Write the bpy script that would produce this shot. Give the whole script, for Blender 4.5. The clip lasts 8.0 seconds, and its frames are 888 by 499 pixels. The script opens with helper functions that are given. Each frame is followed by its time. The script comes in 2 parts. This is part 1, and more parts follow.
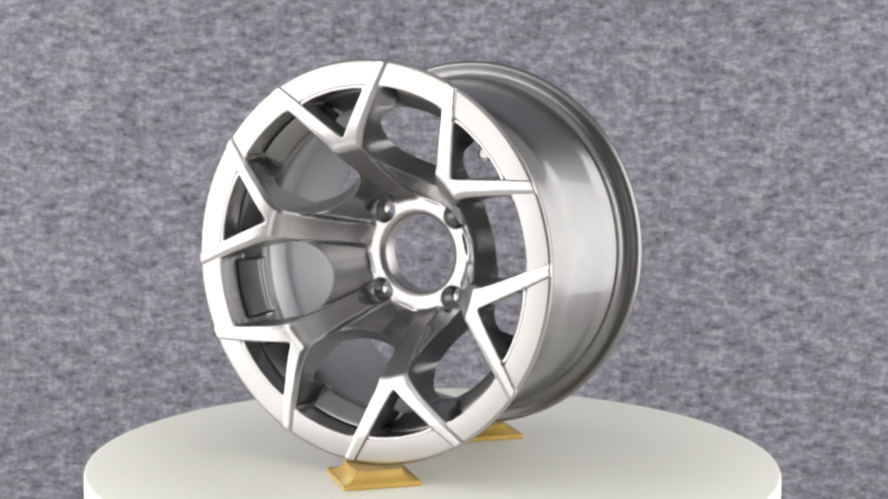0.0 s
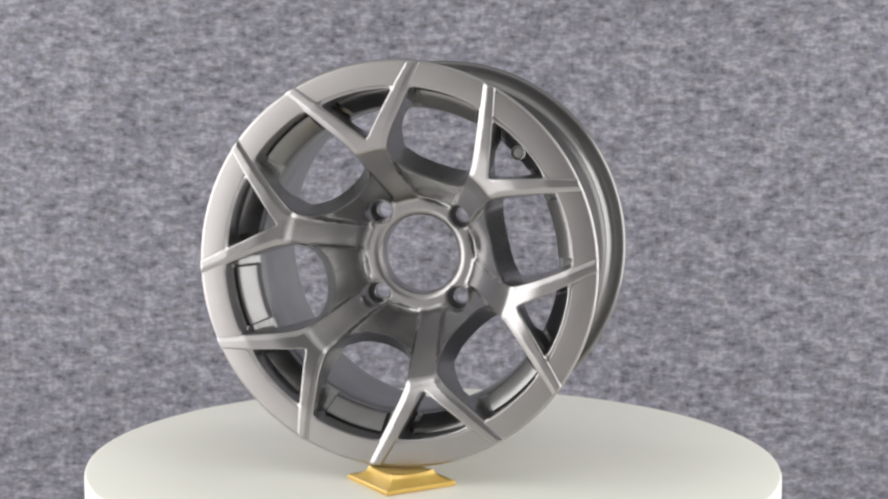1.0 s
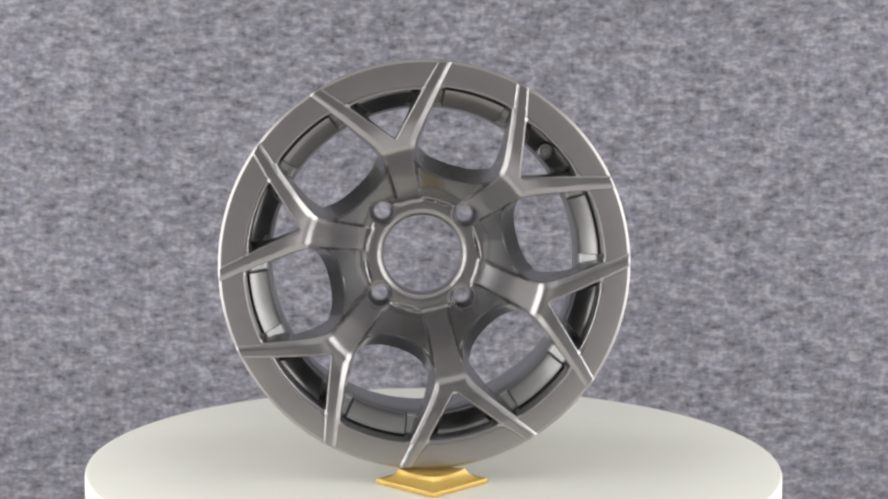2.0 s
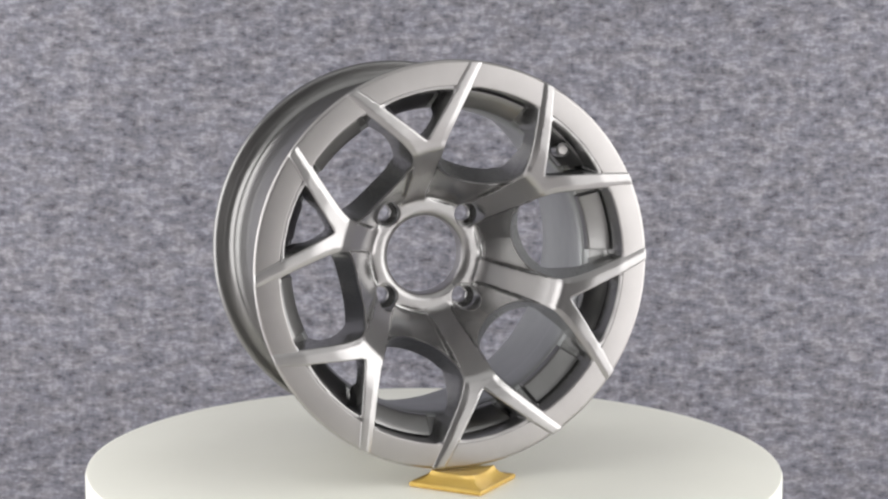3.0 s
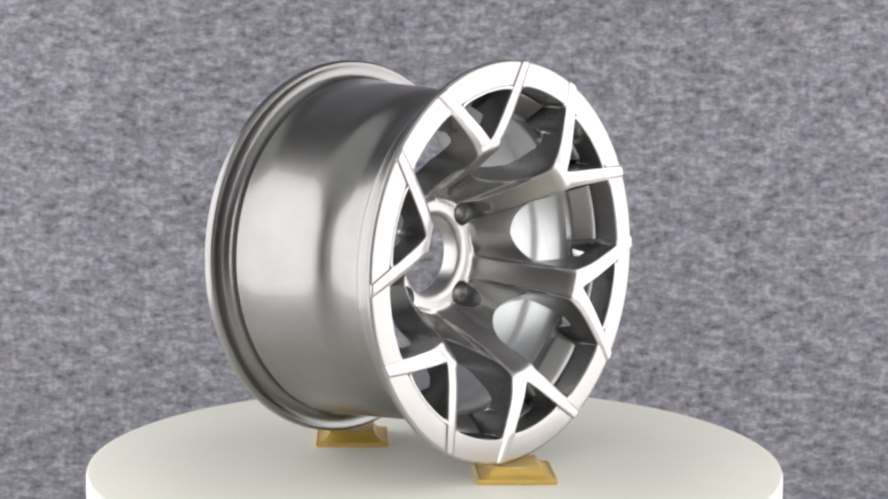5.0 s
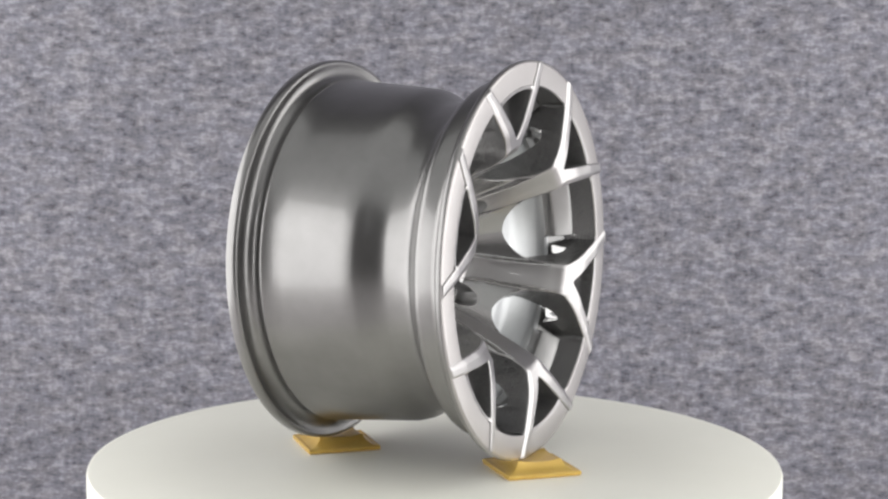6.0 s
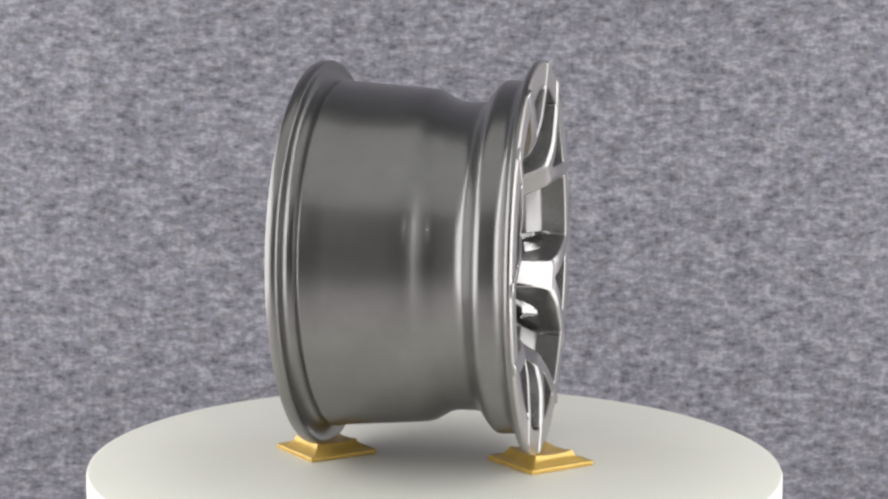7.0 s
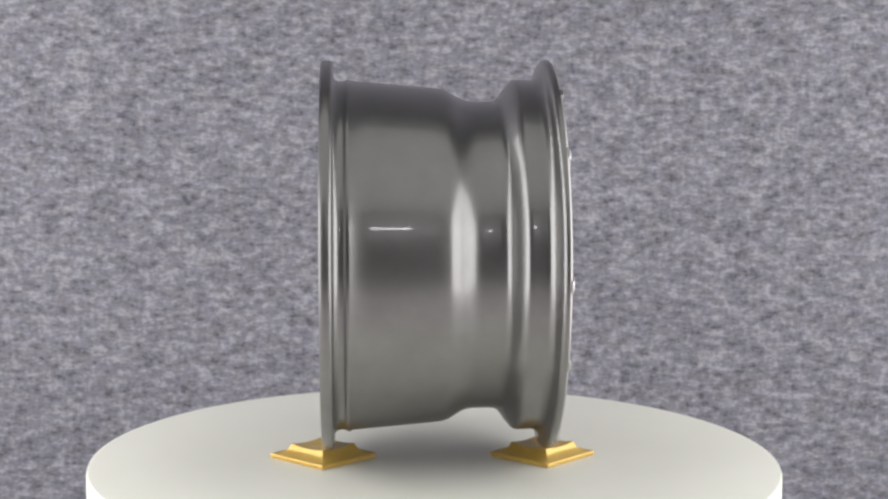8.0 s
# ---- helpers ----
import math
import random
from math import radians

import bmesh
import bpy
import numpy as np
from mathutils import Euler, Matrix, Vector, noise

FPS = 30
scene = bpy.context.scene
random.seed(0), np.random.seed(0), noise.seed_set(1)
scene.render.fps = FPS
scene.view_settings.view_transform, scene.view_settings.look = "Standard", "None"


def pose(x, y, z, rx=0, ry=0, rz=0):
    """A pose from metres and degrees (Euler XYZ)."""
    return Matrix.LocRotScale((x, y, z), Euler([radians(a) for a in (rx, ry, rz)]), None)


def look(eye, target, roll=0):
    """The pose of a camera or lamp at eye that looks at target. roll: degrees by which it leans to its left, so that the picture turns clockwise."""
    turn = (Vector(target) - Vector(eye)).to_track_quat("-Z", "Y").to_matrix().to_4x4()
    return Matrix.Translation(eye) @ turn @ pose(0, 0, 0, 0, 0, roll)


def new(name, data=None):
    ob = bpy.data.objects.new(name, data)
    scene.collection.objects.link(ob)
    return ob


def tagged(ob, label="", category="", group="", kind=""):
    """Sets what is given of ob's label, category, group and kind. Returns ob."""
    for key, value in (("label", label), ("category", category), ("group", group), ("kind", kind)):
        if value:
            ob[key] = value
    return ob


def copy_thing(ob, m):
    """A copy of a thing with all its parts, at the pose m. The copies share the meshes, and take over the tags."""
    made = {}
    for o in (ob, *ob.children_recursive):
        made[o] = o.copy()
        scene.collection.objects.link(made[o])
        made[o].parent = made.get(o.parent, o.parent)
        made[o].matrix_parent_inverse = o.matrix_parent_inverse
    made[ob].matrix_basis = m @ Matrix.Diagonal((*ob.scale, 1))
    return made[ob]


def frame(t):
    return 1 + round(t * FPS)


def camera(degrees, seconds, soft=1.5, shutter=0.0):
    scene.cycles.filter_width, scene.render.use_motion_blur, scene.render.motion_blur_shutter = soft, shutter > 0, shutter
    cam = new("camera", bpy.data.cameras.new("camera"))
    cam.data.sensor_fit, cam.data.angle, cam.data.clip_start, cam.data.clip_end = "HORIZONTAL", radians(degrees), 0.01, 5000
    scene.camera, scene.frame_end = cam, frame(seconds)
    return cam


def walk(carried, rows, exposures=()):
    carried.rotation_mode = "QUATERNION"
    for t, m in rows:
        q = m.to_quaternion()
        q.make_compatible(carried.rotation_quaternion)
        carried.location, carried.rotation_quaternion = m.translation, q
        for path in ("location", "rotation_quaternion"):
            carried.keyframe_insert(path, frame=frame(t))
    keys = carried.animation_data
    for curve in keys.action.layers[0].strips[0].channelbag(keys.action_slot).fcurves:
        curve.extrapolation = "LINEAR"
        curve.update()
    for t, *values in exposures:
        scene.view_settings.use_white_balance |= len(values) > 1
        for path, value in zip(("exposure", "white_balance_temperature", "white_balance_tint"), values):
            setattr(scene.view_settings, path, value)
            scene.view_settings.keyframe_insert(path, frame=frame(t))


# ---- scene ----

# ---------------------------------------------------------------- camera
cam = camera(30.53, 8.0, soft=2.4)
EYE = Matrix.Translation((0.0, -1.657, 0.4079)) @ pose(0, 0, 0, 90 - 6.62, 0, 0) @ pose(0, 0, 0, 0, 0, 0.31)
walk(cam, [(0.0, EYE), (8.0, EYE)])

# ---------------------------------------------------------------- light
world = bpy.data.worlds.new("studio_world")
scene.world = world
world.use_nodes = True
world.node_tree.nodes["Background"].inputs[0].default_value = (0.5, 0.52, 0.56, 1)
world.node_tree.nodes["Background"].inputs[1].default_value = 0.02
scene.view_settings.exposure = 0.40


def area_lamp(name, eye, target, sx, sy, power, color=(1, 1, 1)):
    data = bpy.data.lights.new(name, "AREA")
    data.shape, data.size, data.size_y, data.energy, data.color = "RECTANGLE", sx, sy, power, color
    ob = new(name, data)
    ob.matrix_world = look(eye, target)
    return ob


# long softboxes along both sides, a wide pale diffuser under the ceiling over the camera, a small strip by it
area_lamp("softbox_lamp", (-1.3, -0.48, 0.46), (0, -0.48, 0.43), 2.56, 1.48, 28, (1.0, 0.99, 0.975))
area_lamp("softbox_lamp", (1.3, -0.52, 0.46), (0, -0.52, 0.43), 2.56, 1.48, 26.5, (1.0, 0.99, 0.975))
area_lamp("ceiling_lamp", (0.0, -1.45, 2.45), (0.0, -1.45, 0), 5.0, 3.4, 25, (0.99, 1.0, 0.98))
area_lamp("camera_lamp", (0.35, -1.66, 0.92), (0, 0, 0.25), 0.10, 0.04, 0.26, (1.0, 1.0, 1.0))


# ---------------------------------------------------------------- materials
def material(name):
    m = bpy.data.materials.new(name)
    m.use_nodes = True
    nt = m.node_tree
    return m, nt, nt.nodes["Principled BSDF"]


def node(nt, kind, **values):
    n = nt.nodes.new(kind)
    for key, value in values.items():
        n.inputs[key].default_value = value
    return n


def ramp(nt, source, stops):
    n = nt.nodes.new("ShaderNodeValToRGB")
    e = n.color_ramp.elements
    while len(e) < len(stops):
        e.new(0.5)
    for i, (p, c) in enumerate(stops):
        e[i].position, e[i].color = p, (*c, 1)
    nt.links.new(source, n.inputs[0])
    return n


def coords(nt, scale=(1, 1, 1)):
    c = nt.nodes.new("ShaderNodeTexCoord")
    m = nt.nodes.new("ShaderNodeMapping")
    m.inputs["Scale"].default_value = scale
    nt.links.new(c.outputs["Object"], m.inputs[0])
    return m.outputs[0]


def bump(nt, bsdf, height, strength, distance):
    b = node(nt, "ShaderNodeBump", Strength=strength, Distance=distance)
    nt.links.new(height, b.inputs["Height"])
    nt.links.new(b.outputs[0], bsdf.inputs["Normal"])


def metal(name, dark, light, rough, grain, scale=(1, 1, 1), coat=0.3, metallic=1.0):
    """Cast or machined aluminium: soft blotches, fine grain in the gloss and relief."""
    m, nt, b = material(name)
    big = node(nt, "ShaderNodeTexNoise", Scale=22.0, Detail=4.0, Roughness=0.6)
    fine = node(nt, "ShaderNodeTexNoise", Scale=grain, Detail=2.0, Roughness=0.6)
    nt.links.new(coords(nt), big.inputs["Vector"])
    nt.links.new(coords(nt, scale), fine.inputs["Vector"])
    col = ramp(nt, big.outputs["Fac"], [(0.3, dark), (0.7, light)])
    nt.links.new(col.outputs[0], b.inputs["Base Color"])
    r = node(nt, "ShaderNodeMapRange")
    for i, v in ((1, 0.25), (2, 0.75), (3, rough * 0.95), (4, rough * 1.08)):
        r.inputs[i].default_value = v
    nt.links.new(fine.outputs["Fac"], r.inputs[0])
    nt.links.new(r.outputs[0], b.inputs["Roughness"])
    b.inputs["Metallic"].default_value = metallic
    b.inputs["Coat Weight"].default_value = coat
    b.inputs["Coat Roughness"].default_value = 0.04
    bump(nt, b, fine.outputs["Fac"], 0.015, 0.0004)
    return m


MACHINED = metal("machined_aluminium", (0.415, 0.404, 0.404), (0.46, 0.448, 0.448), 0.32, 900, (1, 1, 1), 0.2)
LIP = metal("lip_aluminium", (0.40, 0.383, 0.38), (0.44, 0.422, 0.419), 0.39, 1400, (1, 1, 1), 0.15)
SATIN = metal("satin_grey_paint", (0.345, 0.341, 0.339), (0.40, 0.395, 0.393), 0.2, 1600, (1, 1, 1), 0.35, 0.9)
BARREL = metal("silver_barrel_paint", (0.225, 0.221, 0.22), (0.262, 0.258, 0.257), 0.31, 1500, (1, 1, 1), 0.5, 0.95)
# barrel's inside: paler and slightly bluer than its outside
INNER = metal("pale_inner_metal", (0.40, 0.41, 0.415), (0.46, 0.47, 0.475), 0.40, 1500, (1, 1, 1), 0.1, 0.9)
# walls of windows and triangles: darker grey than the spokes' faces and webs
POCKET = metal("dark_pocket_metal", (0.235, 0.233, 0.232), (0.275, 0.273, 0.272), 0.27, 1600, (1, 1, 1), 0.4, 0.8)
SEAT = metal("lug_seat_paint", (0.27, 0.27, 0.27), (0.32, 0.32, 0.32), 0.28, 1500, (1, 1, 1), 0.3, 0.9)


def fabric():
    m, nt, b = material("heather_grey_felt")
    across, along = coords(nt, (1, 1, 2.0)), coords(nt, (1.6, 1, 1))
    a = node(nt, "ShaderNodeTexNoise", Scale=56.0, Detail=2.0, Roughness=0.6, Distortion=0.1)
    f = node(nt, "ShaderNodeTexNoise", Scale=86.0, Detail=2.0, Roughness=0.5, Distortion=0.2)
    g = node(nt, "ShaderNodeTexNoise", Scale=14.0, Detail=3.0, Roughness=0.6)
    nt.links.new(across, a.inputs["Vector"])
    nt.links.new(along, f.inputs["Vector"])
    nt.links.new(along, g.inputs["Vector"])
    mix = node(nt, "ShaderNodeMix")
    mix.inputs["Factor"].default_value = 0.3
    nt.links.new(a.outputs["Fac"], mix.inputs[2])
    nt.links.new(f.outputs["Fac"], mix.inputs[3])
    mix2 = node(nt, "ShaderNodeMix")
    mix2.inputs["Factor"].default_value = 0.16
    nt.links.new(mix.outputs[0], mix2.inputs[2])
    nt.links.new(g.outputs["Fac"], mix2.inputs[3])
    cool = ramp(nt, mix2.outputs[0], [(0.34, (0.098, 0.098, 0.119)), (0.44, (0.172, 0.17, 0.201)), (0.52, (0.218, 0.216, 0.254)), (0.65, (0.345, 0.343, 0.39))])
    warm = ramp(nt, mix2.outputs[0], [(0.34, (0.101, 0.098, 0.113)), (0.44, (0.176, 0.171, 0.195)), (0.52, (0.224, 0.217, 0.245)), (0.65, (0.354, 0.345, 0.378))])
    tint = node(nt, "ShaderNodeTexNoise", Scale=26.0, Detail=2.0)
    nt.links.new(across, tint.inputs["Vector"])
    share = ramp(nt, tint.outputs["Fac"], [(0.4, (0, 0, 0)), (0.62, (1, 1, 1))])
    col = nt.nodes.new("ShaderNodeMixRGB")
    nt.links.new(share.outputs[0], col.inputs[0])
    nt.links.new(cool.outputs[0], col.inputs[1])
    nt.links.new(warm.outputs[0], col.inputs[2])
    nt.links.new(col.outputs[0], b.inputs["Base Color"])
    b.inputs["Roughness"].default_value = 0.95
    b.inputs["Specular IOR Level"].default_value = 0.1
    bump(nt, b, mix2.outputs[0], 0.35, 0.003)
    return m


def plain(name, dark, light, rough, scale=6.0, fine=300.0, spec=0.5, relief=0.05):
    m, nt, b = material(name)
    big = node(nt, "ShaderNodeTexNoise", Scale=scale, Detail=5.0, Roughness=0.6)
    small = node(nt, "ShaderNodeTexNoise", Scale=fine, Detail=2.0)
    for n in (big, small):
        nt.links.new(coords(nt), n.inputs["Vector"])
    col = ramp(nt, big.outputs["Fac"], [(0.3, dark), (0.7, light)])
    nt.links.new(col.outputs[0], b.inputs["Base Color"])
    b.inputs["Roughness"].default_value = rough
    b.inputs["Specular IOR Level"].default_value = spec
    bump(nt, b, small.outputs["Fac"], relief, 0.0006)
    return m


FELT = fabric()
WHITE = plain("cream_white_laminate", (0.83, 0.825, 0.75), (0.87, 0.865, 0.79), 0.42, 4.0, 500)
ROOM = plain("grey_studio_paint", (0.125, 0.123, 0.123), (0.155, 0.153, 0.153), 0.8, 2.0, 120)
FLOOR = plain("pale_floor_paint", (0.62, 0.597, 0.6), (0.69, 0.664, 0.667), 0.5, 3.0, 120)
GOLD = plain("golden_plastic", (0.66, 0.42, 0.09), (0.75, 0.51, 0.13), 0.24, 40.0, 500, 0.6)
GOLD.node_tree.nodes["Principled BSDF"].inputs["Metallic"].default_value = 0.3
GOLD.node_tree.nodes["Principled BSDF"].inputs["Subsurface Weight"].default_value = 0.05
GOLD.node_tree.nodes["Principled BSDF"].inputs["Subsurface Radius"].default_value = (0.01, 0.006, 0.002)


# ---------------------------------------------------------------- mesh helpers
def finish(bm, angle=35):
    """Smooth faces with crisp edges where they meet at more than the angle."""
    bm.normal_update()
    for f in bm.faces:
        f.smooth = True
    for e in bm.edges:
        if len(e.link_faces) == 2:
            e.smooth = e.calc_face_angle(0) < radians(angle)
    return bm


def mesh_of(name, bm, mats, angle=35):
    finish(bm, angle)
    me = bpy.data.meshes.new(name)
    bm.to_mesh(me)
    bm.free()
    for m in mats if isinstance(mats, (list, tuple)) else [mats]:
        me.materials.append(m)
    return me


def part(name, bm, mats, parent, label="", angle=35):
    ob = new(name, bm if isinstance(bm, bpy.types.Mesh) else mesh_of(name, bm, mats, angle))
    ob.parent = parent
    return tagged(ob, label)


def box(bm, x0, x1, y0, y1, z0, z1):
    vs = [bm.verts.new((x, y, z)) for z in (z0, z1) for y in (y0, y1) for x in (x0, x1)]
    for a in ((0, 2, 3, 1), (4, 5, 7, 6), (0, 1, 5, 4), (1, 3, 7, 5), (3, 2, 6, 7), (2, 0, 4, 6)):
        bm.faces.new([vs[i] for i in a])
    return bm


def lathe(bm, profile, n=192, closed=True, mat=None, start=0.0):
    """Turn (radius, depth) pairs in millimetres round the wheel's axis, which is x; depth runs from the front plane inwards."""
    rings = []
    for r, d in profile:
        rings.append([bm.verts.new((-d / 1000, r / 1000 * math.cos(2 * math.pi * i / n), r / 1000 * math.sin(2 * math.pi * i / n))) for i in range(n)])
    m = len(rings)
    for j in range(m if closed else m - 1):
        a, b = rings[j], rings[(j + 1) % m]
        for i in range(n):
            f = bm.faces.new((a[i], b[i], b[(i + 1) % n], a[(i + 1) % n]))
            if mat:
                f.material_index = mat(j)
    return rings


def smooth_profile(points, rounds=2):
    """Round the corners of an open line by cutting them."""
    for _ in range(rounds):
        out = [points[0]]
        for a, b in zip(points, points[1:]):
            out.append(tuple(p * 0.75 + q * 0.25 for p, q in zip(a, b)))
            out.append(tuple(p * 0.25 + q * 0.75 for p, q in zip(a, b)))
        out.append(points[-1])
        points = out
    return points


def lerp(x, table):
    return float(np.interp(x, [p[0] for p in table], [p[1] for p in table]))


def step(x, a, b):
    k = min(1.0, max(0.0, (x - a) / (b - a)))
    return k * k * (3 - 2 * k)


# ---------------------------------------------------------------- the place
def slab(name, label, category, mat, dims):
    bm = box(bmesh.new(), *dims)
    ob = new(name, mesh_of(name, bm, mat))
    return tagged(ob, label, category, "", "structure")


slab("wall_back", "heathered grey felt backdrop wall behind the turntable", "wall", FELT, (-2.6, 2.6, 0.85, 0.95, -0.3, 2.5))
slab("wall_front", "plain grey painted studio wall", "wall", ROOM, (-2.6, 2.6, -3.3, -3.2, -0.3, 2.5))
slab("wall_west", "plain grey painted studio wall", "wall", ROOM, (-2.7, -2.6, -3.3, 0.95, -0.3, 2.5))
slab("wall_east", "plain grey painted studio wall", "wall", ROOM, (2.6, 2.7, -3.3, 0.95, -0.3, 2.5))
slab("floor", "plain pale warm-grey painted studio floor", "floor", FLOOR, (-2.7, 2.7, -3.3, 0.95, -0.4, -0.3))
slab("ceiling", "plain grey painted studio ceiling", "ceiling", ROOM, (-2.7, 2.7, -3.3, 0.95, 2.5, 2.6))

CENTRE_X = -0.0102


def turn(t):
    """The turntable's turn in degrees at t seconds; the wheel's front looks along its local x."""
    return -117.91 + 15.205 * t - 0.025 * (t - 4) ** 2


def on_table(t):
    return pose(CENTRE_X, 0, 0, 0, 0, turn(t))


# ---------------------------------------------------------------- turntable
def build_turntable():
    top = new("turntable")
    tagged(top, "round cream-white rotating display turntable with smooth side", "turntable")
    n = 160
    bm = bmesh.new()
    prof = [(0.3547 - 0.0035, 0.0), (0.3547 - 0.001, -0.001), (0.3547, -0.0035), (0.3547, -0.05), (0.3547, -0.15), (0.3547, -0.259), (0.352, -0.26)]
    rings = [[bm.verts.new((r * math.cos(2 * math.pi * i / n), r * math.sin(2 * math.pi * i / n), z)) for i in range(n)] for r, z in prof]
    for a, b in zip(rings, rings[1:]):
        for i in range(n):
            bm.faces.new((a[i], b[i], b[(i + 1) % n], a[(i + 1) % n]))
    bm.faces.new(rings[-1][::-1])
    inner = rings[0]
    for r in (0.24, 0.12):
        ring = [bm.verts.new((r * math.cos(2 * math.pi * i / n), r * math.sin(2 * math.pi * i / n), 0)) for i in range(n)]
        for i in range(n):
            bm.faces.new((ring[i], inner[i], inner[(i + 1) % n], ring[(i + 1) % n]))
        inner = ring
    bm.faces.new(inner)
    drum = part("drum", bm, WHITE, top)
    drum.location = (0.0017, 0.001, 0)
    bm = bmesh.new()
    ring = [[bm.verts.new((r * math.cos(2 * math.pi * i / n), r * math.sin(2 * math.pi * i / n), z)) for i in range(n)] for r, z in ((0.33, -0.2601), (0.33, -0.3), (0.30, -0.3))]
    for a, b in zip(ring, ring[1:]):
        for i in range(n):
            bm.faces.new((a[i], b[i], b[(i + 1) % n], a[(i + 1) % n]))
    part("base", bm, ROOM, top, "dark grey plinth ring")
    return top


turntable = build_turntable()


# ---------------------------------------------------------------- stands
def build_stand():
    """A low square block with a thin foot, hollowed slopes and a shallow saddle across the top."""
    ob = new("wheel_stand")
    tagged(ob, "small golden plastic saddle block under the wheel rim", "stand", "stands under the wheel")
    bm = bmesh.new()
    n = 12
    levels = [(37.6, 0.0), (38.6, 0.7), (39.0, 2.4), (38.9, 3.8), (38.2, 4.8), (37.2, 5.1), (36.3, 4.7), (35.9, 4.3), (34.4, 4.7), (31.6, 5.6), (28.6, 7.2), (26.0, 9.4), (24.2, 12.0), (23.4, 14.2), (23.0, 14.9), (22.2, 15.1)]
    rings = []
    for half, z in levels:
        ring = []
        for side in range(4):
            for i in range(n):
                u = -1 + 2 * i / n
                x, y = [(u, -1), (1, u), (-u, 1), (-1, -u)][side]
                k = 1 - 0.01 * (abs(u) ** 20)
                px, py = x * half * k, y * half * k
                qx, qy = (px - py) * 0.7071, (px + py) * 0.7071
                zz = z
                if z > 8:
                    zz = z - (z - 8) / 6.9 * 2.0 * (1 - abs(u) ** 2)
                ring.append(bm.verts.new((qx / 1000, qy / 1000, zz / 1000)))
        rings.append(ring)
    m = 4 * n
    for a, b in zip(rings, rings[1:]):
        for i in range(m):
            bm.faces.new((a[i], a[(i + 1) % m], b[(i + 1) % m], b[i]))
    prev = rings[-1]
    for s in (0.8, 0.5, 0.2):
        ring = []
        for v0 in rings[-1]:
            x, y = v0.co.x * s, v0.co.y * s
            ring.append(bm.verts.new((x, y, (11.6 + 1.6 * s) / 1000)))
        for i in range(m):
            bm.faces.new((prev[i], prev[(i + 1) % m], ring[(i + 1) % m], ring[i]))
        prev = ring
    bm.faces.new(prev)
    bm.faces.new(rings[0][::-1])
    part("block", bm, GOLD, ob, angle=28)
    return ob


STAND_PLACES = (pose(0.1135, -0.005, 0.0), pose(-0.1140, -0.005, 0.0))
stand_front = build_stand()
stand_rear = copy_thing(stand_front, pose(0, 0, 0))

# ---------------------------------------------------------------- wheel
SPOKES = [43.4 + 60 * k for k in range(6)]
LIP_R, TIP_R = 172.5, 195.7


def rib_width(r):
    return lerp(r, [(54, 10.5), (62, 10.0), (88, 11.5), (104, 13.0), (113, 15.0)])


def hub_dish(r):
    """How far the hub's face falls away towards the bore."""
    return 2.4 * (max(0.0, 47.5 - r) / 6.0) ** 2


def rib_depth(r):
    """Depth of the spoke's top from the front plane along its length."""
    arm = -1.7 + 0.07 * max(0.0, 169 - r) + 0.006 * max(0.0, 145 - r) ** 2
    slope = 8.6 + (113 - r) * 1.25 + 0.0094 * max(0.0, 113 - r) ** 2
    k = step(r, 105, 121)
    d = slope * (1 - k) + arm * k
    gap = max(12.0 - abs(d - 103.0), 0.0) / 12.0
    d = min(d, 103.0) - gap * gap * 3.0
    return d + hub_dish(r)


ARM_ANGLES = (17.15, 20.35)
ARM = ((162.0, 33.9), (157.5, 46.6)) + tuple((TIP_R * math.cos(radians(a)), TIP_R * math.sin(radians(a))) for a in ARM_ANGLES)


def chamfer(x, y):
    """How much the surface falls away towards the spoke's long edge at the window, on over the lip to the arm's tip."""
    y = abs(y)
    r = math.hypot(x, y)
    k = np.clip(((x - EDGE_A[:, 0]) * EDGE_D[:, 0] + (y - EDGE_A[:, 1]) * EDGE_D[:, 1]) / EDGE_L, 0, 1)
    far = float(np.sqrt(np.min((EDGE_A[:, 0] + k * EDGE_D[:, 0] - x) ** 2 + (EDGE_A[:, 1] + k * EDGE_D[:, 1] - y) ** 2)))
    w = chamfer_width(r)
    return max(0.0, w - far) * 0.38


def chamfer_width(r):
    return lerp(r, [(82, 1.2), (106, 1.6), (122, 3.9), (170, 3.9), (196, 3.3)])


def beside_arm(x, y):
    """How far a point near the lip lies outside the raised arm."""
    y = abs(y)
    far = -1e9
    for p, q, sign in ((ARM[0], ARM[2], 1), (ARM[1], ARM[3], -1)):
        dx, dy = q[0] - p[0], q[1] - p[1]
        far = max(far, sign * ((x - p[0]) * dy - (y - p[1]) * dx) / math.hypot(dx, dy))
    return far


def pocket_edge(x, y):
    """How far a point lies inside the recessed web between hub and spoke, with a rounded corner between the two."""
    a, b = math.hypot(x, y) - 54.6, abs(y) - rib_width(x)
    h = max(15.0 - abs(a - b), 0.0) / 15.0
    return min(a, b) - h * h * 15.0 / 4


def pocket_line(level):
    """The line along which the web begins, from the window's middle line to the spoke's upper end."""
    def place(r, deg):
        return (r * math.cos(radians(deg)), r * math.sin(radians(deg)))

    def meet(lo, hi, at):
        for _ in range(30):
            m = (lo + hi) / 2
            lo, hi = (m, hi) if pocket_edge(*at(m)) < level else (lo, m)
        return hi

    pts = []
    for i in range(22):
        deg = 29.6 - 14.6 * i / 21
        r = meet(50.0, 90.0, lambda m: place(m, deg))
        pts.append(place(r, deg))
    for i in range(1, 24):
        q = r + (104 - r) * i / 23
        pts.append(place(q, meet(0.0, 29.6, lambda m: place(q, m))))
    return pts


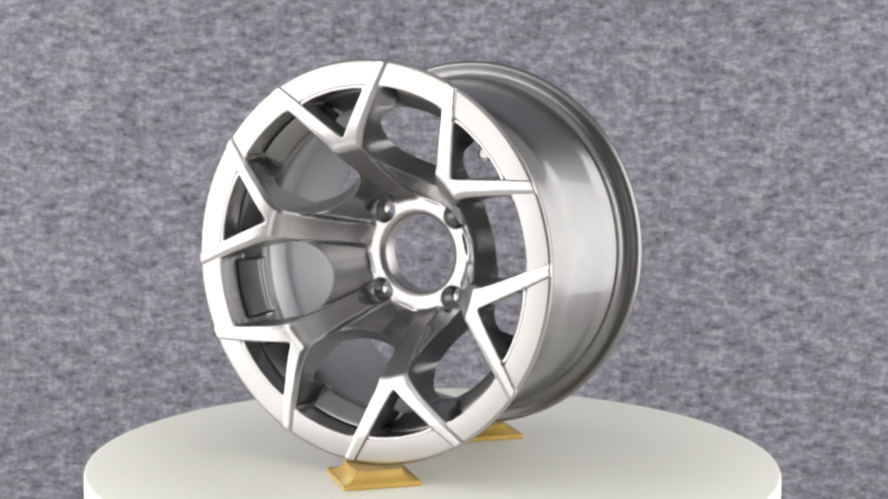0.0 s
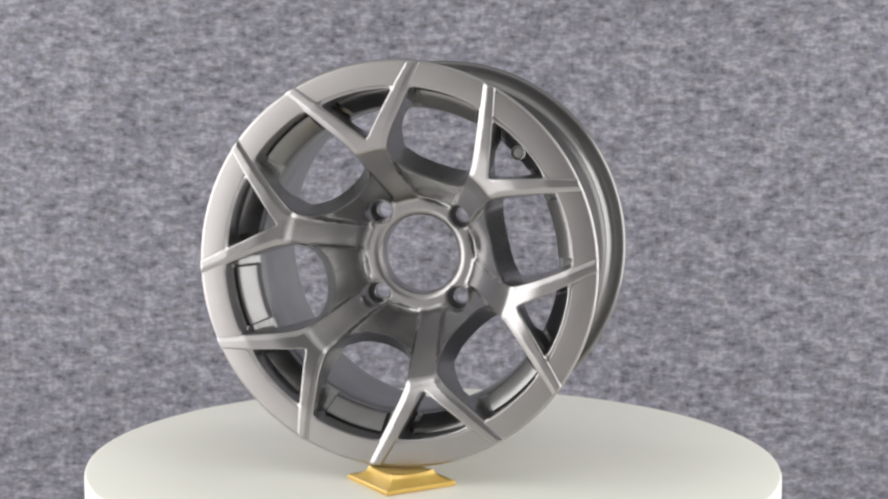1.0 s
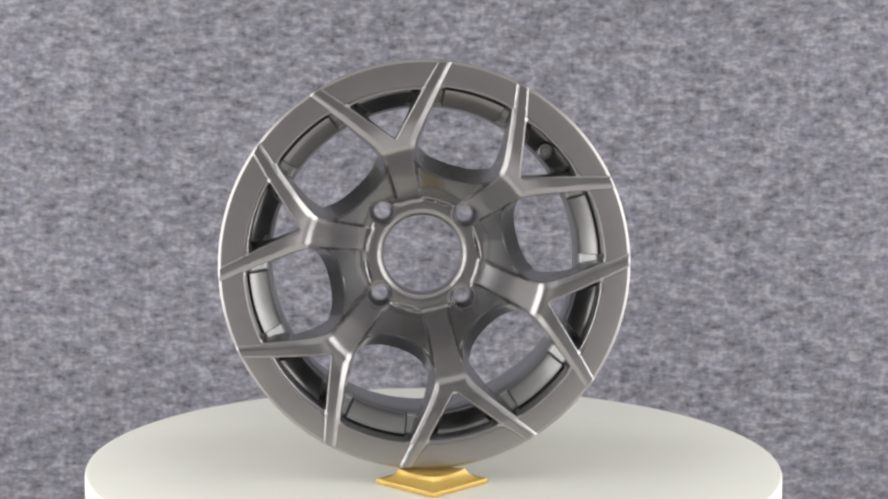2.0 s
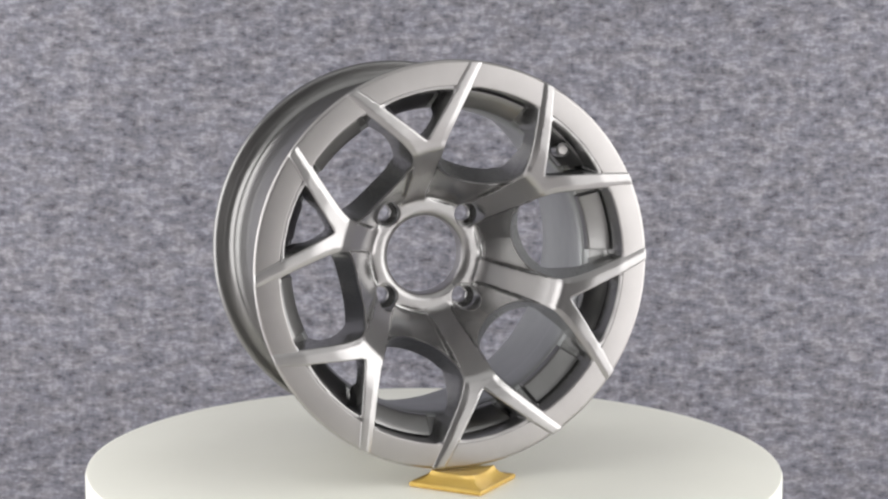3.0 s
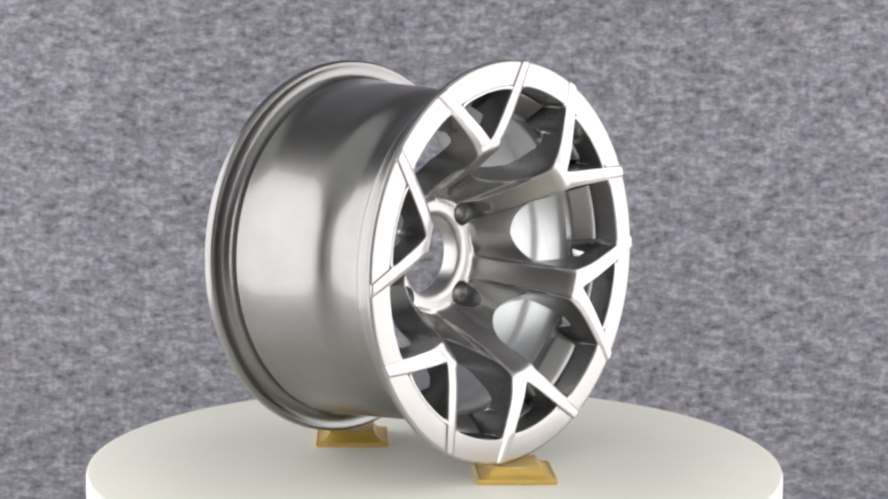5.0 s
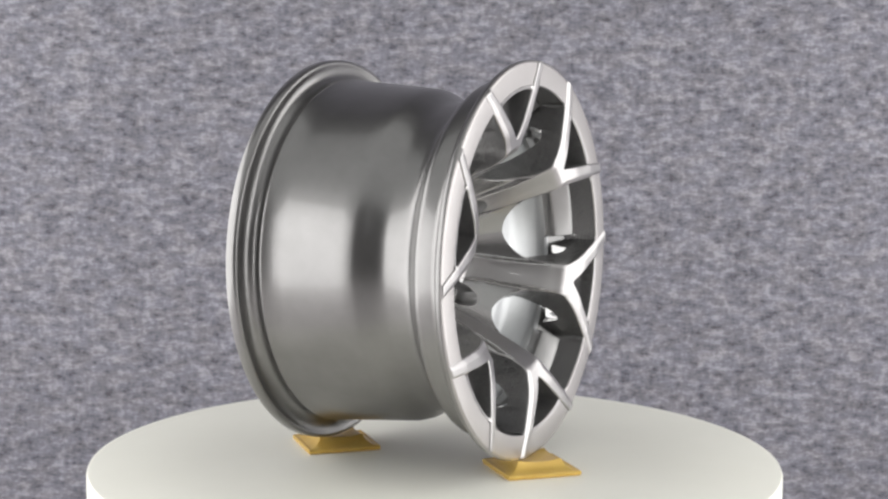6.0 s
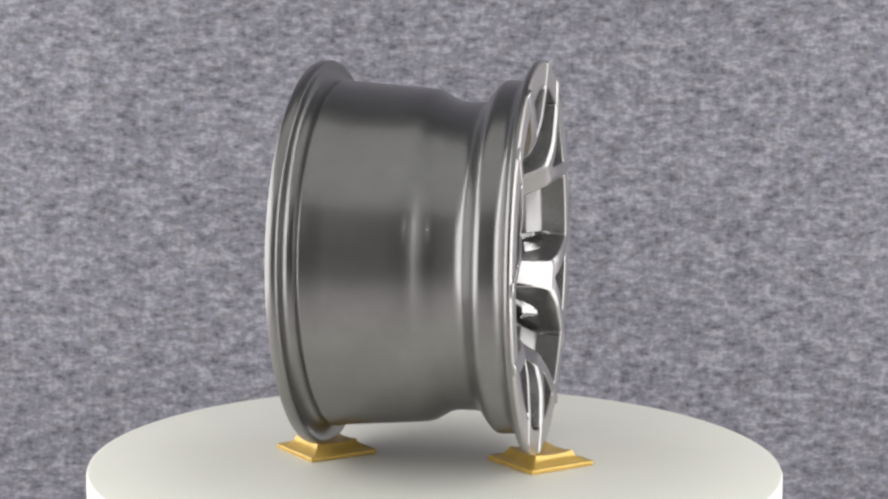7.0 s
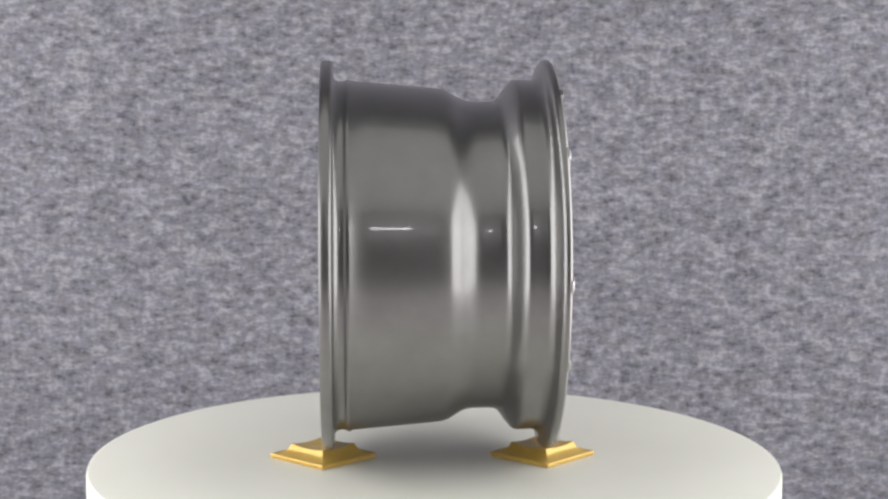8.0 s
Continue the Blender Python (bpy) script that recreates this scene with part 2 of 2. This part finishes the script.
def front_depth(x, y):
    """Depth of the front surface; x runs along the spoke, y across it."""
    r = math.hypot(x, y)
    d = rib_depth(r)
    if r > 90:
        fall = chamfer(x, y)
        d = d + fall if r < 168 else max(d, min(d + fall, -0.25))
    if r > 158:
        k = step(beside_arm(x, y), 0.0, 1.1) * step(r, 163, 171)
        d = d * (1 - k) + max(d, -0.03) * k
    if r < 108:
        off = abs(y) - rib_width(x)
        proud = d + (103.0 + hub_dish(r) - d) * step(off, 0.0, 4.5) * (1 - step(r, 58, 66))
        web = 8.6 + (113 - r) * 1.7 + 4.2 + 0.10 * max(0.0, off)
        gap = max(9.0 - abs(web - 106.0), 0.0) / 9.0
        web = min(web, 106.0) - gap * gap * 2.25
        k = step(pocket_edge(x, y), 0.0, 3.6) * (1 - step(r, 96, 106)) * step(r, 54, 54.6)
        d = proud * (1 - k) + web * k
    return d


def back_depth(r):
    return lerp(r, [(41, 128), (60, 124), (80, 108), (97, 88), (110, 68), (122, 46), (131, 31), (138, 24), (147, 24), (152, 44), (160, 40), (168, 32), (173, 29)])


def turned(p, deg):
    c, s = math.cos(radians(deg)), math.sin(radians(deg))
    return (p[0] * c - p[1] * s, p[0] * s + p[1] * c)


def resample(points, gap):
    out = [points[0]]
    for a, b in zip(points, points[1:]):
        n = max(1, int(math.dist(a, b) / gap + 0.5))
        out += [(a[0] + (b[0] - a[0]) * i / n, a[1] + (b[1] - a[1]) * i / n) for i in range(1, n + 1)]
    return out


def arc(r, a0, a1, n):
    return [(r * math.cos(radians(a0 + (a1 - a0) * i / n)), r * math.sin(radians(a0 + (a1 - a0) * i / n))) for i in range(n + 1)]


def window_half():
    """Half of a large window's outline in the frame of the window's middle, from its hub side out to the lip."""
    end = (LIP_R * math.cos(radians(10.4)), -LIP_R * math.sin(radians(10.4)))
    side = [(81.5, 0.0), (82.0, -12), (84.5, -25), (90.0, -35.5), (100.0, -42.8), (112, -44.6), (130, -43.0), (150, -40.0), (162.5, -38.0), (169.4, -36.6), end]
    return smooth_profile(side, 3)


EDGE = [turned(p, 30) for p in window_half() if p[0] < 158] + [(TIP_R * math.cos(radians(ARM_ANGLES[1])), TIP_R * math.sin(radians(ARM_ANGLES[1])))]
EDGE_A = np.array(EDGE[:-1])
EDGE_D = np.array(EDGE[1:]) - EDGE_A
EDGE_L = (EDGE_D ** 2).sum(axis=1)


def window_back(p):
    """Where the window's wall ends at the back: drawn in towards the window, most at the hub."""
    x, y = p
    pull = lerp(x, [(81, 15.5), (90, 14.0), (100, 6.0), (112, 1.0), (140, 0.0), (173, -1.0)])
    squeeze = lerp(x, [(81, 1.0), (90, 0.95), (100, 0.87), (115, 0.86), (140, 0.89), (160, 0.93), (173, 1.0)])
    return (x + pull, y * squeeze)


def triangle_loop():
    pts = [(124.0, 0.0), (125.5, 2.6), (130.0, 6.6), (146, 20.6), (159.5, 32.8), (163.5, 36.2), (166.0, 35.6), (167.3, 32.6), (170.0, 20.0), (171.2, 0.0)]
    half = smooth_profile(pts, 2)
    return half + [(x, -y) for x, y in half[-2:0:-1]]


def triangle_back(p):
    x, y = p
    return (149.5 + (x - 149.5) * 0.93 + 0.5, y * 0.86)


def lug_circle(cx, cy, r, n=36):
    return [(cx + r * math.cos(2 * math.pi * i / n), cy + r * math.sin(2 * math.pi * i / n)) for i in range(n)]


def inside(p, poly):
    x, y = p
    hit = False
    for (x0, y0), (x1, y1) in zip(poly, poly[1:] + poly[:1]):
        if (y0 > y) != (y1 > y) and x < (x1 - x0) * (y - y0) / (y1 - y0) + x0:
            hit = not hit
    return hit


def sheet(bm, outline, holes, lines, depth, gap, pick, flip, limit):
    """A surface over a flat region with holes, lifted to its depth."""
    from_geometry = mathutils_cdt
    pts, edges = [], []

    def add(loop, closed):
        base = len(pts)
        pts.extend(Vector(p) for p in loop)
        edges.extend((base + i, base + i + 1) for i in range(len(loop) - 1))
        if closed:
            edges.append((base + len(loop) - 1, base))

    add(outline, True)
    for h in holes:
        add(h, True)
    for l in lines:
        add(l, False)
    marks = np.array([tuple(p) for p in pts])
    row = 0
    y = -110.0
    while y < 110:
        x = 33.0 + (gap / 2 if row % 2 else 0)
        while x < limit:
            if np.min(np.hypot(marks[:, 0] - x, marks[:, 1] - y)) > gap * 0.55 and inside((x, y), outline) and not any(inside((x, y), h) for h in holes):
                pts.append(Vector((x, y)))
            x += gap
        y += gap * 0.866
        row += 1
    vs, _, faces, *_ = from_geometry(pts, edges, [], 0, 1e-4)
    verts = {}

    def vert(i):
        if i not in verts:
            p = vs[i]
            verts[i] = bm.verts.new((-depth(p.x, p.y) / 1000, p.x / 1000, p.y / 1000))
        return verts[i]

    for f in faces:
        c = (sum(vs[i].x for i in f) / 3, sum(vs[i].y for i in f) / 3)
        if not inside(c, outline) or any(inside(c, h) for h in holes):
            continue
        ids = f[::-1] if flip else f
        face = bm.faces.new([vert(i) for i in ids])
        face.material_index = pick(c)


def wall(bm, loops, closed, mats):
    """Join loops of points (x, y, depth) to a wall."""
    rows = [[bm.verts.new((-d / 1000, x / 1000, y / 1000)) for x, y, d in loop] for loop in loops]
    n = len(rows[0])
    for (a, b), m in zip(zip(rows, rows[1:]), mats):
        for i in range(n if closed else n - 1):
            j = (i + 1) % n
            f = bm.faces.new((a[i], b[i], b[j], a[j]))
            f.material_index = m


def bevelled(points, away, closed):
    """The line moved sideways by the given distance to its right."""
    out = []
    n = len(points)
    for i, p in enumerate(points):
        a = points[(i - 1) % n] if closed or i else p
        b = points[(i + 1) % n] if closed or i < n - 1 else p
        dx, dy = b[0] - a[0], b[1] - a[1]
        l = math.hypot(dx, dy) or 1
        out.append((p[0] + dy / l * away, p[1] - dx / l * away))
    return out


def build_spoke(middle_lug, upper_lug, lower_lug):
    """One Y-shaped spoke with the half webs beside it, out to the lip, and its raised arms across the lip."""
    bm = bmesh.new()
    right = [turned(p, 30) for p in window_half()]            # window above the spoke, its lower half
    right = resample(right, 1.6)
    ray = turned((1, 0), 30)
    lug_r, lug = 13.6, 59.5

    def ray_side(has, sign):
        """From the hub's edge along the wedge's border to the window, round half a wheel bolt seat if there is one."""
        if has:
            pts = [(41.5 * ray[0], 41.5 * ray[1])]
            c = (lug * ray[0], lug * ray[1])
            for i in range(19):
                a = 180 + 30 + 180 * i / 18
                pts.append((c[0] + lug_r * math.cos(radians(a)), c[1] + lug_r * math.sin(radians(a))))
            pts.append((81.5 * ray[0], 81.5 * ray[1]))
        else:
            pts = resample([(41.5 * ray[0], 41.5 * ray[1]), (81.5 * ray[0], 81.5 * ray[1])], 2.0)
        return [(x, sign * y) for x, y in pts]

    a_in, a_out = ARM_ANGLES
    corner = math.degrees(math.atan2(right[-1][1], right[-1][0]))
    arm_base_in, arm_base_out, tip_in, tip_out = ARM

    def cross(p, q):
        """Where the line from p to q meets the lip's inner circle."""
        lo, hi = 0.0, 1.0
        for _ in range(40):
            k = (lo + hi) / 2
            x, y = p[0] + (q[0] - p[0]) * k, p[1] + (q[1] - p[1]) * k
            lo, hi = (k, hi) if math.hypot(x, y) < LIP_R else (lo, k)
        return (x, y)

    c_in, c_out = cross(arm_base_in, tip_in), cross(arm_base_out, tip_out)

    def shift(p, towards, off):
        """The point moved to the right of the line that runs along the arm."""
        base = arm_base_out if towards == tip_out else arm_base_in
        dx, dy = towards[0] - base[0], towards[1] - base[1]
        l = math.hypot(dx, dy)
        return (p[0] + dy / l * off, p[1] - dx / l * off)

    deg = lambda p: math.degrees(math.atan2(p[1], p[0]))
    arm_edge_out = resample([c_out, tip_out], 3.0)
    arm_edge_in = resample([tip_in, c_in], 3.0)
    upper = ray_side(upper_lug, 1)
    lower = ray_side(lower_lug, -1)
    tip_arc = arc(TIP_R, a_out, a_in, 4)
    out = upper + right[1:] + arc(LIP_R, corner, deg(c_out), 3)[1:-1] + arm_edge_out + tip_arc[1:-1] + arm_edge_in
    half_top = out
    mirrored = lambda pts: [(x, -y) for x, y in pts]
    bottom = mirrored(right[1:] + arc(LIP_R, corner, deg(c_out), 3)[1:-1] + arm_edge_out + tip_arc[1:-1] + arm_edge_in)
    outline = half_top + arc(LIP_R, deg(c_in), -deg(c_in), 12)[1:-1] + bottom[::-1] + lower[::-1] + arc(41.5, -30, 30, 20)[1:-1]
    tri = triangle_loop()
    holes = [tri]
    if middle_lug:
        holes.append(lug_circle(lug, 0, lug_r))
    lines = []
    for sign in (1, -1):
        for level in (0.0, 1.2, 2.4, 3.6):
            lines.append([(x, sign * y) for x, y in pocket_line(level)])
    for r, spread in ((43.5, 29), (46, 29), (48.5, 29), (51, 29), (56, 12.5), (58, 11.5), (60, 10.5), (62, 10), (64.5, 9.2), (67, 8.6), (105, 6.5), (108, 6.5), (111, 6.5), (114, 7), (117, 8), (120, 9)):
        lines.append(arc(r, -spread, spread, max(8, int(r * spread / 55))))
    for sign in (1, -1):
        for off in (0.0, 1.1):
            lines.append([(x, sign * y) for x, y in resample([shift(arm_base_out, tip_out, -off), shift(c_out, tip_out, -off)], 1.5)])
            lines.append([(x, sign * y) for x, y in resample([shift(arm_base_in, tip_in, off), shift(c_in, tip_in, off)], 1.5)])
    crease = resample([p for p in EDGE if math.hypot(*p) > 95], 1.8)
    crease = [(q[0] + (p[0] - q[0]) * chamfer_width(math.hypot(*p)), q[1] + (p[1] - q[1]) * chamfer_width(math.hypot(*p))) for p, q in zip(bevelled(crease, 1.0, False), crease)]
    for sign in (1, -1):
        lines.append([(x, sign * y) for x, y in crease])
    lines_ok = []
    for l in lines:
        keep = [p for p in l if inside(p, outline) and not any(inside(p, h) for h in holes) and min(math.dist(p, q) for q in outline) > 0.5]
        if len(keep) > 1 and len(keep) == len(l):
            lines_ok.append(keep)
        elif len(keep) > 3:
            run = []
            for p in l + [None]:
                if p in keep:
                    run.append(p)
                else:
                    if len(run) > 2:
                        lines_ok.append(run)
                    run = []

    def pick(c):
        r = math.hypot(*c)
        if r > 104 or pocket_edge(*c) < 0.4:
            return 0
        return 1

    sheet(bm, outline, holes, lines_ok, front_depth, 1.8, pick, False, 196)

    def lifted(pts, more):
        return [(x, y, front_depth(x, y) + more) for x, y in pts]

    # walls of the two window halves, wall of the triangle
    for sign in (1, -1):
        pts = right if sign > 0 else right[::-1]
        pts = [(x, sign * y) for x, y in pts]
        # the window lies to the left of the line when it runs outwards on the upper side
        edge = bevelled(pts, -1.6, False)
        backs = []
        for x, y in pts:
            p = turned((x, sign * y), -30)
            q = turned(window_back(p), 30)
            backs.append((q[0], sign * q[1]))
        mid = [((p[0] * 0.8 + q[0] * 0.2), (p[1] * 0.8 + q[1] * 0.2)) for p, q in zip(edge, backs)]
        fd = [front_depth(x, y) for x, y in pts]
        bd = [max(back_depth(math.hypot(*q)), f + 6) for q, f in zip(backs, fd)]
        wall(bm, [[(p[0], p[1], f) for p, f in zip(pts, fd)],
                  [(p[0], p[1], f + 0.22) for p, f in zip(bevelled(pts, -0.7, False), fd)],
                  [(p[0], p[1], f + 0.8) for p, f in zip(bevelled(pts, -1.3, False), fd)],
                  [(p[0], p[1], f + 1.8) for p, f in zip(edge, fd)],
                  [(p[0], p[1], f + 1.0 + (b - f - 1) * 0.3) for p, f, b in zip(mid, fd, bd)],
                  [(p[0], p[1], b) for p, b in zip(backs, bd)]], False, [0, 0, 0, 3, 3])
    edge = bevelled(tri, 1.3, True)
    backs = [triangle_back(p) for p in tri]
    fd = [front_depth(x, y) for x, y in tri]
    bd = [max(back_depth(math.hypot(*q)), f + 14) for q, f in zip(backs, fd)]
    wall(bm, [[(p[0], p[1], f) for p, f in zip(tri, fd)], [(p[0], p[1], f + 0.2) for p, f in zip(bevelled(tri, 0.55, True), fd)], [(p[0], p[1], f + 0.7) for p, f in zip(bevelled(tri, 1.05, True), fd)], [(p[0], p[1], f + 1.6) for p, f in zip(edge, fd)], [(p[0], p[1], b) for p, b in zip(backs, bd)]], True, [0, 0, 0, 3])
    # raised arms' edges over the lip
    for sign in (1, -1):
        run = arm_edge_out + tip_arc[1:-1] + arm_edge_in
        run = [(x, sign * y) for x, y in run]
        e = bevelled(run, -1.2 * sign, False)
        wall(bm, [lifted(run, 0), [(p[0], p[1], front_depth(*q) + 1.1) for p, q in zip(e, run)], [(p[0], p[1], 1.2) for p in e]], False, [0, 0])
    # bolt seat walls
    if middle_lug:
        c = lug_circle(lug, 0, lug_r)
        e = [(lug + (x - lug) * 0.94, y * 0.94) for x, y in c]
        wall(bm, [lifted(c, 0), [(p[0], p[1], front_depth(*q) + 0.8) for p, q in zip(e, c)], [(p[0], p[1], 112) for p in e]], True, [0, 2])
    for has, pts, sign in ((upper_lug, upper, 1), (lower_lug, lower, -1)):
        if has:
            c = pts[1:-1]
            cx, cy = lug * ray[0], sign * lug * ray[1]
            e = [(cx + (x - cx) * 0.94, cy + (y - cy) * 0.94) for x, y in c]
            wall(bm, [lifted(c, 0), [(p[0], p[1], front_depth(*q) + 0.8) for p, q in zip(e, c)], [(p[0], p[1], 112) for p in e]], False, [0, 2])
    # back of the spoke
    rb = [turned(window_back(turned(p, -30)), 30) for p in right]

    def back_border(has):
        """The back's edge along the wedge's border, round half a bolt hole if there is one."""
        start = (41.5 * ray[0], 41.5 * ray[1])
        if not has:
            return resample([start, rb[0]], 4)
        c = (lug * ray[0], lug * ray[1])
        half = [(c[0] + 9 * math.cos(radians(210 + 15 * i)), c[1] + 9 * math.sin(radians(210 + 15 * i))) for i in range(13)]
        return [start] + half + resample([half[-1], rb[0]], 4)[1:]

    hb, lb = back_border(upper_lug) + rb[1:], back_border(lower_lug) + rb[1:]
    ob = hb + arc(math.hypot(*rb[-1]), deg(rb[-1]), -deg(rb[-1]), 16)[1:-1] + [(x, -y) for x, y in lb[::-1]] + arc(41.5, -30, 30, 12)[1:-1]
    tb = [triangle_back(p) for p in tri]
    holes = [tb] + ([lug_circle(lug, 0, 9)] if middle_lug else [])
    sheet(bm, ob, holes, [], lambda x, y: back_depth(math.hypot(x, y)), 5.0, lambda c: 1, True, 175)
    bmesh.ops.remove_doubles(bm, verts=bm.verts, dist=0.00002)
    bmesh.ops.recalc_face_normals(bm, faces=bm.faces)
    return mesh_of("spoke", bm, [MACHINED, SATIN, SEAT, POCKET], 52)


def build_pad(half, taper):
    """A rounded block on the barrel's inner slope, in the frame of its own middle; taper narrows it towards the hub."""
    bm = bmesh.new()
    shape = smooth_profile([(171.0, 40.0), (170.6, 27.4), (168.4, 25.2), (154.2, 39.8), (152.2, 43.0), (152.6, 52.0)], 2)
    floor = [(171.0 - 18.4 * i / (len(shape) - 1), 41.0 + 11.0 * i / (len(shape) - 1)) for i in range(len(shape))]
    angles = [(-1.0, 0.0, 0.55), (-1.0, 0.55, 0.25), (-1.0, 0.85, 0.08), (-1.0, 1.0, -0.25)]
    angles += [(-0.8 + 1.6 * i / 14, 1.0, 0.0) for i in range(15)]
    angles += [(1.0, h, -e) for _, h, e in angles[3::-1]]
    rows = []
    for u, h, extra in angles:
        row = []
        for (r, d), (fr, fd) in zip(shape, floor):
            rr, dd = fr + (r - fr) * h, fd + (d - fd) * h
            a = radians(u * (half - taper * (168 - r) / 16) - extra)
            row.append(bm.verts.new((-dd / 1000, rr / 1000 * math.cos(a), rr / 1000 * math.sin(a))))
        rows.append(row)
    for a, b in zip(rows, rows[1:]):
        for i in range(len(shape) - 1):
            bm.faces.new((a[i], a[i + 1], b[i + 1], b[i]))
    bmesh.ops.recalc_face_normals(bm, faces=bm.faces)
    return mesh_of("pad", bm, BARREL, 45)


def build_wheel():
    wheel = new("alloy_wheel")
    tagged(wheel, "silver six-spoke alloy wheel rim, machined face, standing upright without a tyre", "wheel")
    front = 0.11506

    def own(ob, deg=0.0):
        ob.matrix_basis = pose(front, 0, 0) @ pose(0, 0, 0, deg, 0, 0)
        return ob

    # barrel with both flanges
    outer = [(193.8, 0.0), (194.5, 0.06), (196.2, 0.8), (197.1, 2.0), (197.4, 3.6), (197.0, 6.0), (194.0, 8.8), (188.5, 10.2), (183.5, 11.6), (179.6, 14.0), (177.6, 17.2), (176.6, 19.0), (176.9, 22), (177.4, 33),
             (177.2, 36.5), (175.6, 39.0), (170.0, 44.0), (162.0, 49.5), (157.5, 53.0), (155.8, 57.0), (155.5, 62), (155.5, 78), (156.2, 84), (158.8, 91), (163.0, 98), (166.5, 104), (168.4, 110), (169.6, 122), (172.0, 150), (174.5, 180), (176.2, 199.5),
             (177.4, 201.5), (177.6, 203.5), (176.6, 205.5), (175.6, 208), (175.8, 212.0), (177.2, 215.0), (180.4, 217.6), (184.5, 219.0), (188.4, 219.0), (191.4, 218.0), (193.6, 217.4), (195.6, 218.2), (196.7, 220.2), (196.9, 223), (196.8, 226.6), (195.4, 229.2), (192.5, 229.6)]
    inner = [(186, 229.0), (179, 227.0), (173.0, 222.0), (171.2, 214), (170.8, 200), (167.0, 150), (164.2, 122), (162.6, 110), (160.0, 104), (155.6, 98), (152.2, 91), (150.8, 84), (150.4, 62), (151.0, 56), (153.0, 51.5), (155.6, 49.4), (158.6, 46.6), (168.0, 38.0), (170.4, 36.2), (171.4, 33.0), (172.2, 2.0), (172.5, 0.6), (173.1, 0.06), (173.7, 0.0)]
    bm = bmesh.new()
    prof = outer[3:] + inner[:-3]
    n_in = len(outer) - 3
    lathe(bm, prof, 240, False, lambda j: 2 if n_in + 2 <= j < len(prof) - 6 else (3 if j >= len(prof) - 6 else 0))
    bmesh.ops.recalc_face_normals(bm, faces=bm.faces)
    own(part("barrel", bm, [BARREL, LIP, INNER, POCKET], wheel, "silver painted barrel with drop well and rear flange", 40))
    bm = bmesh.new()
    lathe(bm, inner[-4:] + outer[:4], 240, False)
    bmesh.ops.recalc_face_normals(bm, faces=bm.faces)
    own(part("front_lip", bm, LIP, wheel, "flat machined front lip", 40))

    # cast pads inside the windows and triangles
    for half, turn_by in ((10.3, 30.0), (9.2, 0.0)):
        me = build_pad(half, 0.0 if turn_by else 3.0)
        for a in SPOKES:
            own(part("pad", me, None, wheel), a + turn_by)

    # hub bore
    bm = bmesh.new()
    lathe(bm, [(42.2, 105.4), (41.2, 105.9), (40.3, 107.0), (40.0, 108.6), (40.0, 126), (41.5, 128), (43, 128), (43, 106)], 120)
    bmesh.ops.recalc_face_normals(bm, faces=bm.faces)
    own(part("hub_ring", bm, MACHINED, wheel, "bright machined centre bore"))

    # six spokes: two carry a bolt seat on their axis, four share one at their border
    centre = build_spoke(True, False, False)
    above = build_spoke(False, True, False)
    below = build_spoke(False, False, True)
    for a, me in zip(SPOKES, (centre, above, below, centre, above, below)):
        own(part("spoke", me, None, wheel), a)

    # bolt seats
    bm = bmesh.new()
    lathe(bm, [(13.3, 107.0), (12.7, 109.5), (12.0, 111.0), (9.2, 117.6), (8.4, 118.8), (7.9, 120.4), (7.8, 129), (13.4, 129)], 48)
    bmesh.ops.recalc_face_normals(bm, faces=bm.faces)
    seat_mesh = mesh_of("lug_seat", bm, SATIN, 60)
    for k in range(4):
        a = radians(43.4 + 90 * k)
        ob = part("lug_seat", seat_mesh, None, wheel, "dark conical bolt seat")
        ob.matrix_basis = pose(front, 0.0595 * math.cos(a), 0.0595 * math.sin(a))

    # valve hole with its collar, in the barrel behind one triangle
    bm = bmesh.new()
    lathe(bm, [(5.6, 0.0), (6.6, -0.3), (7.3, 0.6), (7.5, 2.5), (7.5, 14.0), (5.4, 14.0), (5.4, 2.6), (5.5, 0.8)], 40)
    bmesh.ops.recalc_face_normals(bm, faces=bm.faces)
    collar = part("valve_collar", bm, SEAT, wheel, "dark round valve collar")
    a = radians(43.4)
    collar.matrix_basis = pose(front - 0.0225, 0.1595 * math.cos(a), 0.1595 * math.sin(a))
    # added pale disc in the hole, stands for the backdrop showing through it
    bm = bmesh.new()
    lathe(bm, [(5.4, 8.0), (5.3, 0.6), (4.4, -0.2), (0.3, -0.3)], 32, False)
    bmesh.ops.recalc_face_normals(bm, faces=bm.faces)
    disc = part("valve_hole_disc", bm, LIP, wheel, "pale disc closing the valve hole, in place of the backdrop behind")
    disc.matrix_basis = collar.matrix_basis.copy()
    return wheel


from mathutils.geometry import delaunay_2d_cdt as mathutils_cdt

wheel = build_wheel()
WHEEL_SEAT = pose(0, -0.0124, 0.21147, 0, -0.22, 0)


# ---------------------------------------------------------------- what turns
def motions():
    times = [0.5 * i for i in range(17)]
    walk(turntable, [(t, on_table(t)) for t in times])
    walk(stand_front, [(t, on_table(t) @ STAND_PLACES[0]) for t in times])
    walk(stand_rear, [(t, on_table(t) @ STAND_PLACES[1]) for t in times])
    walk(wheel, [(t, on_table(t) @ WHEEL_SEAT) for t in times])


motions()
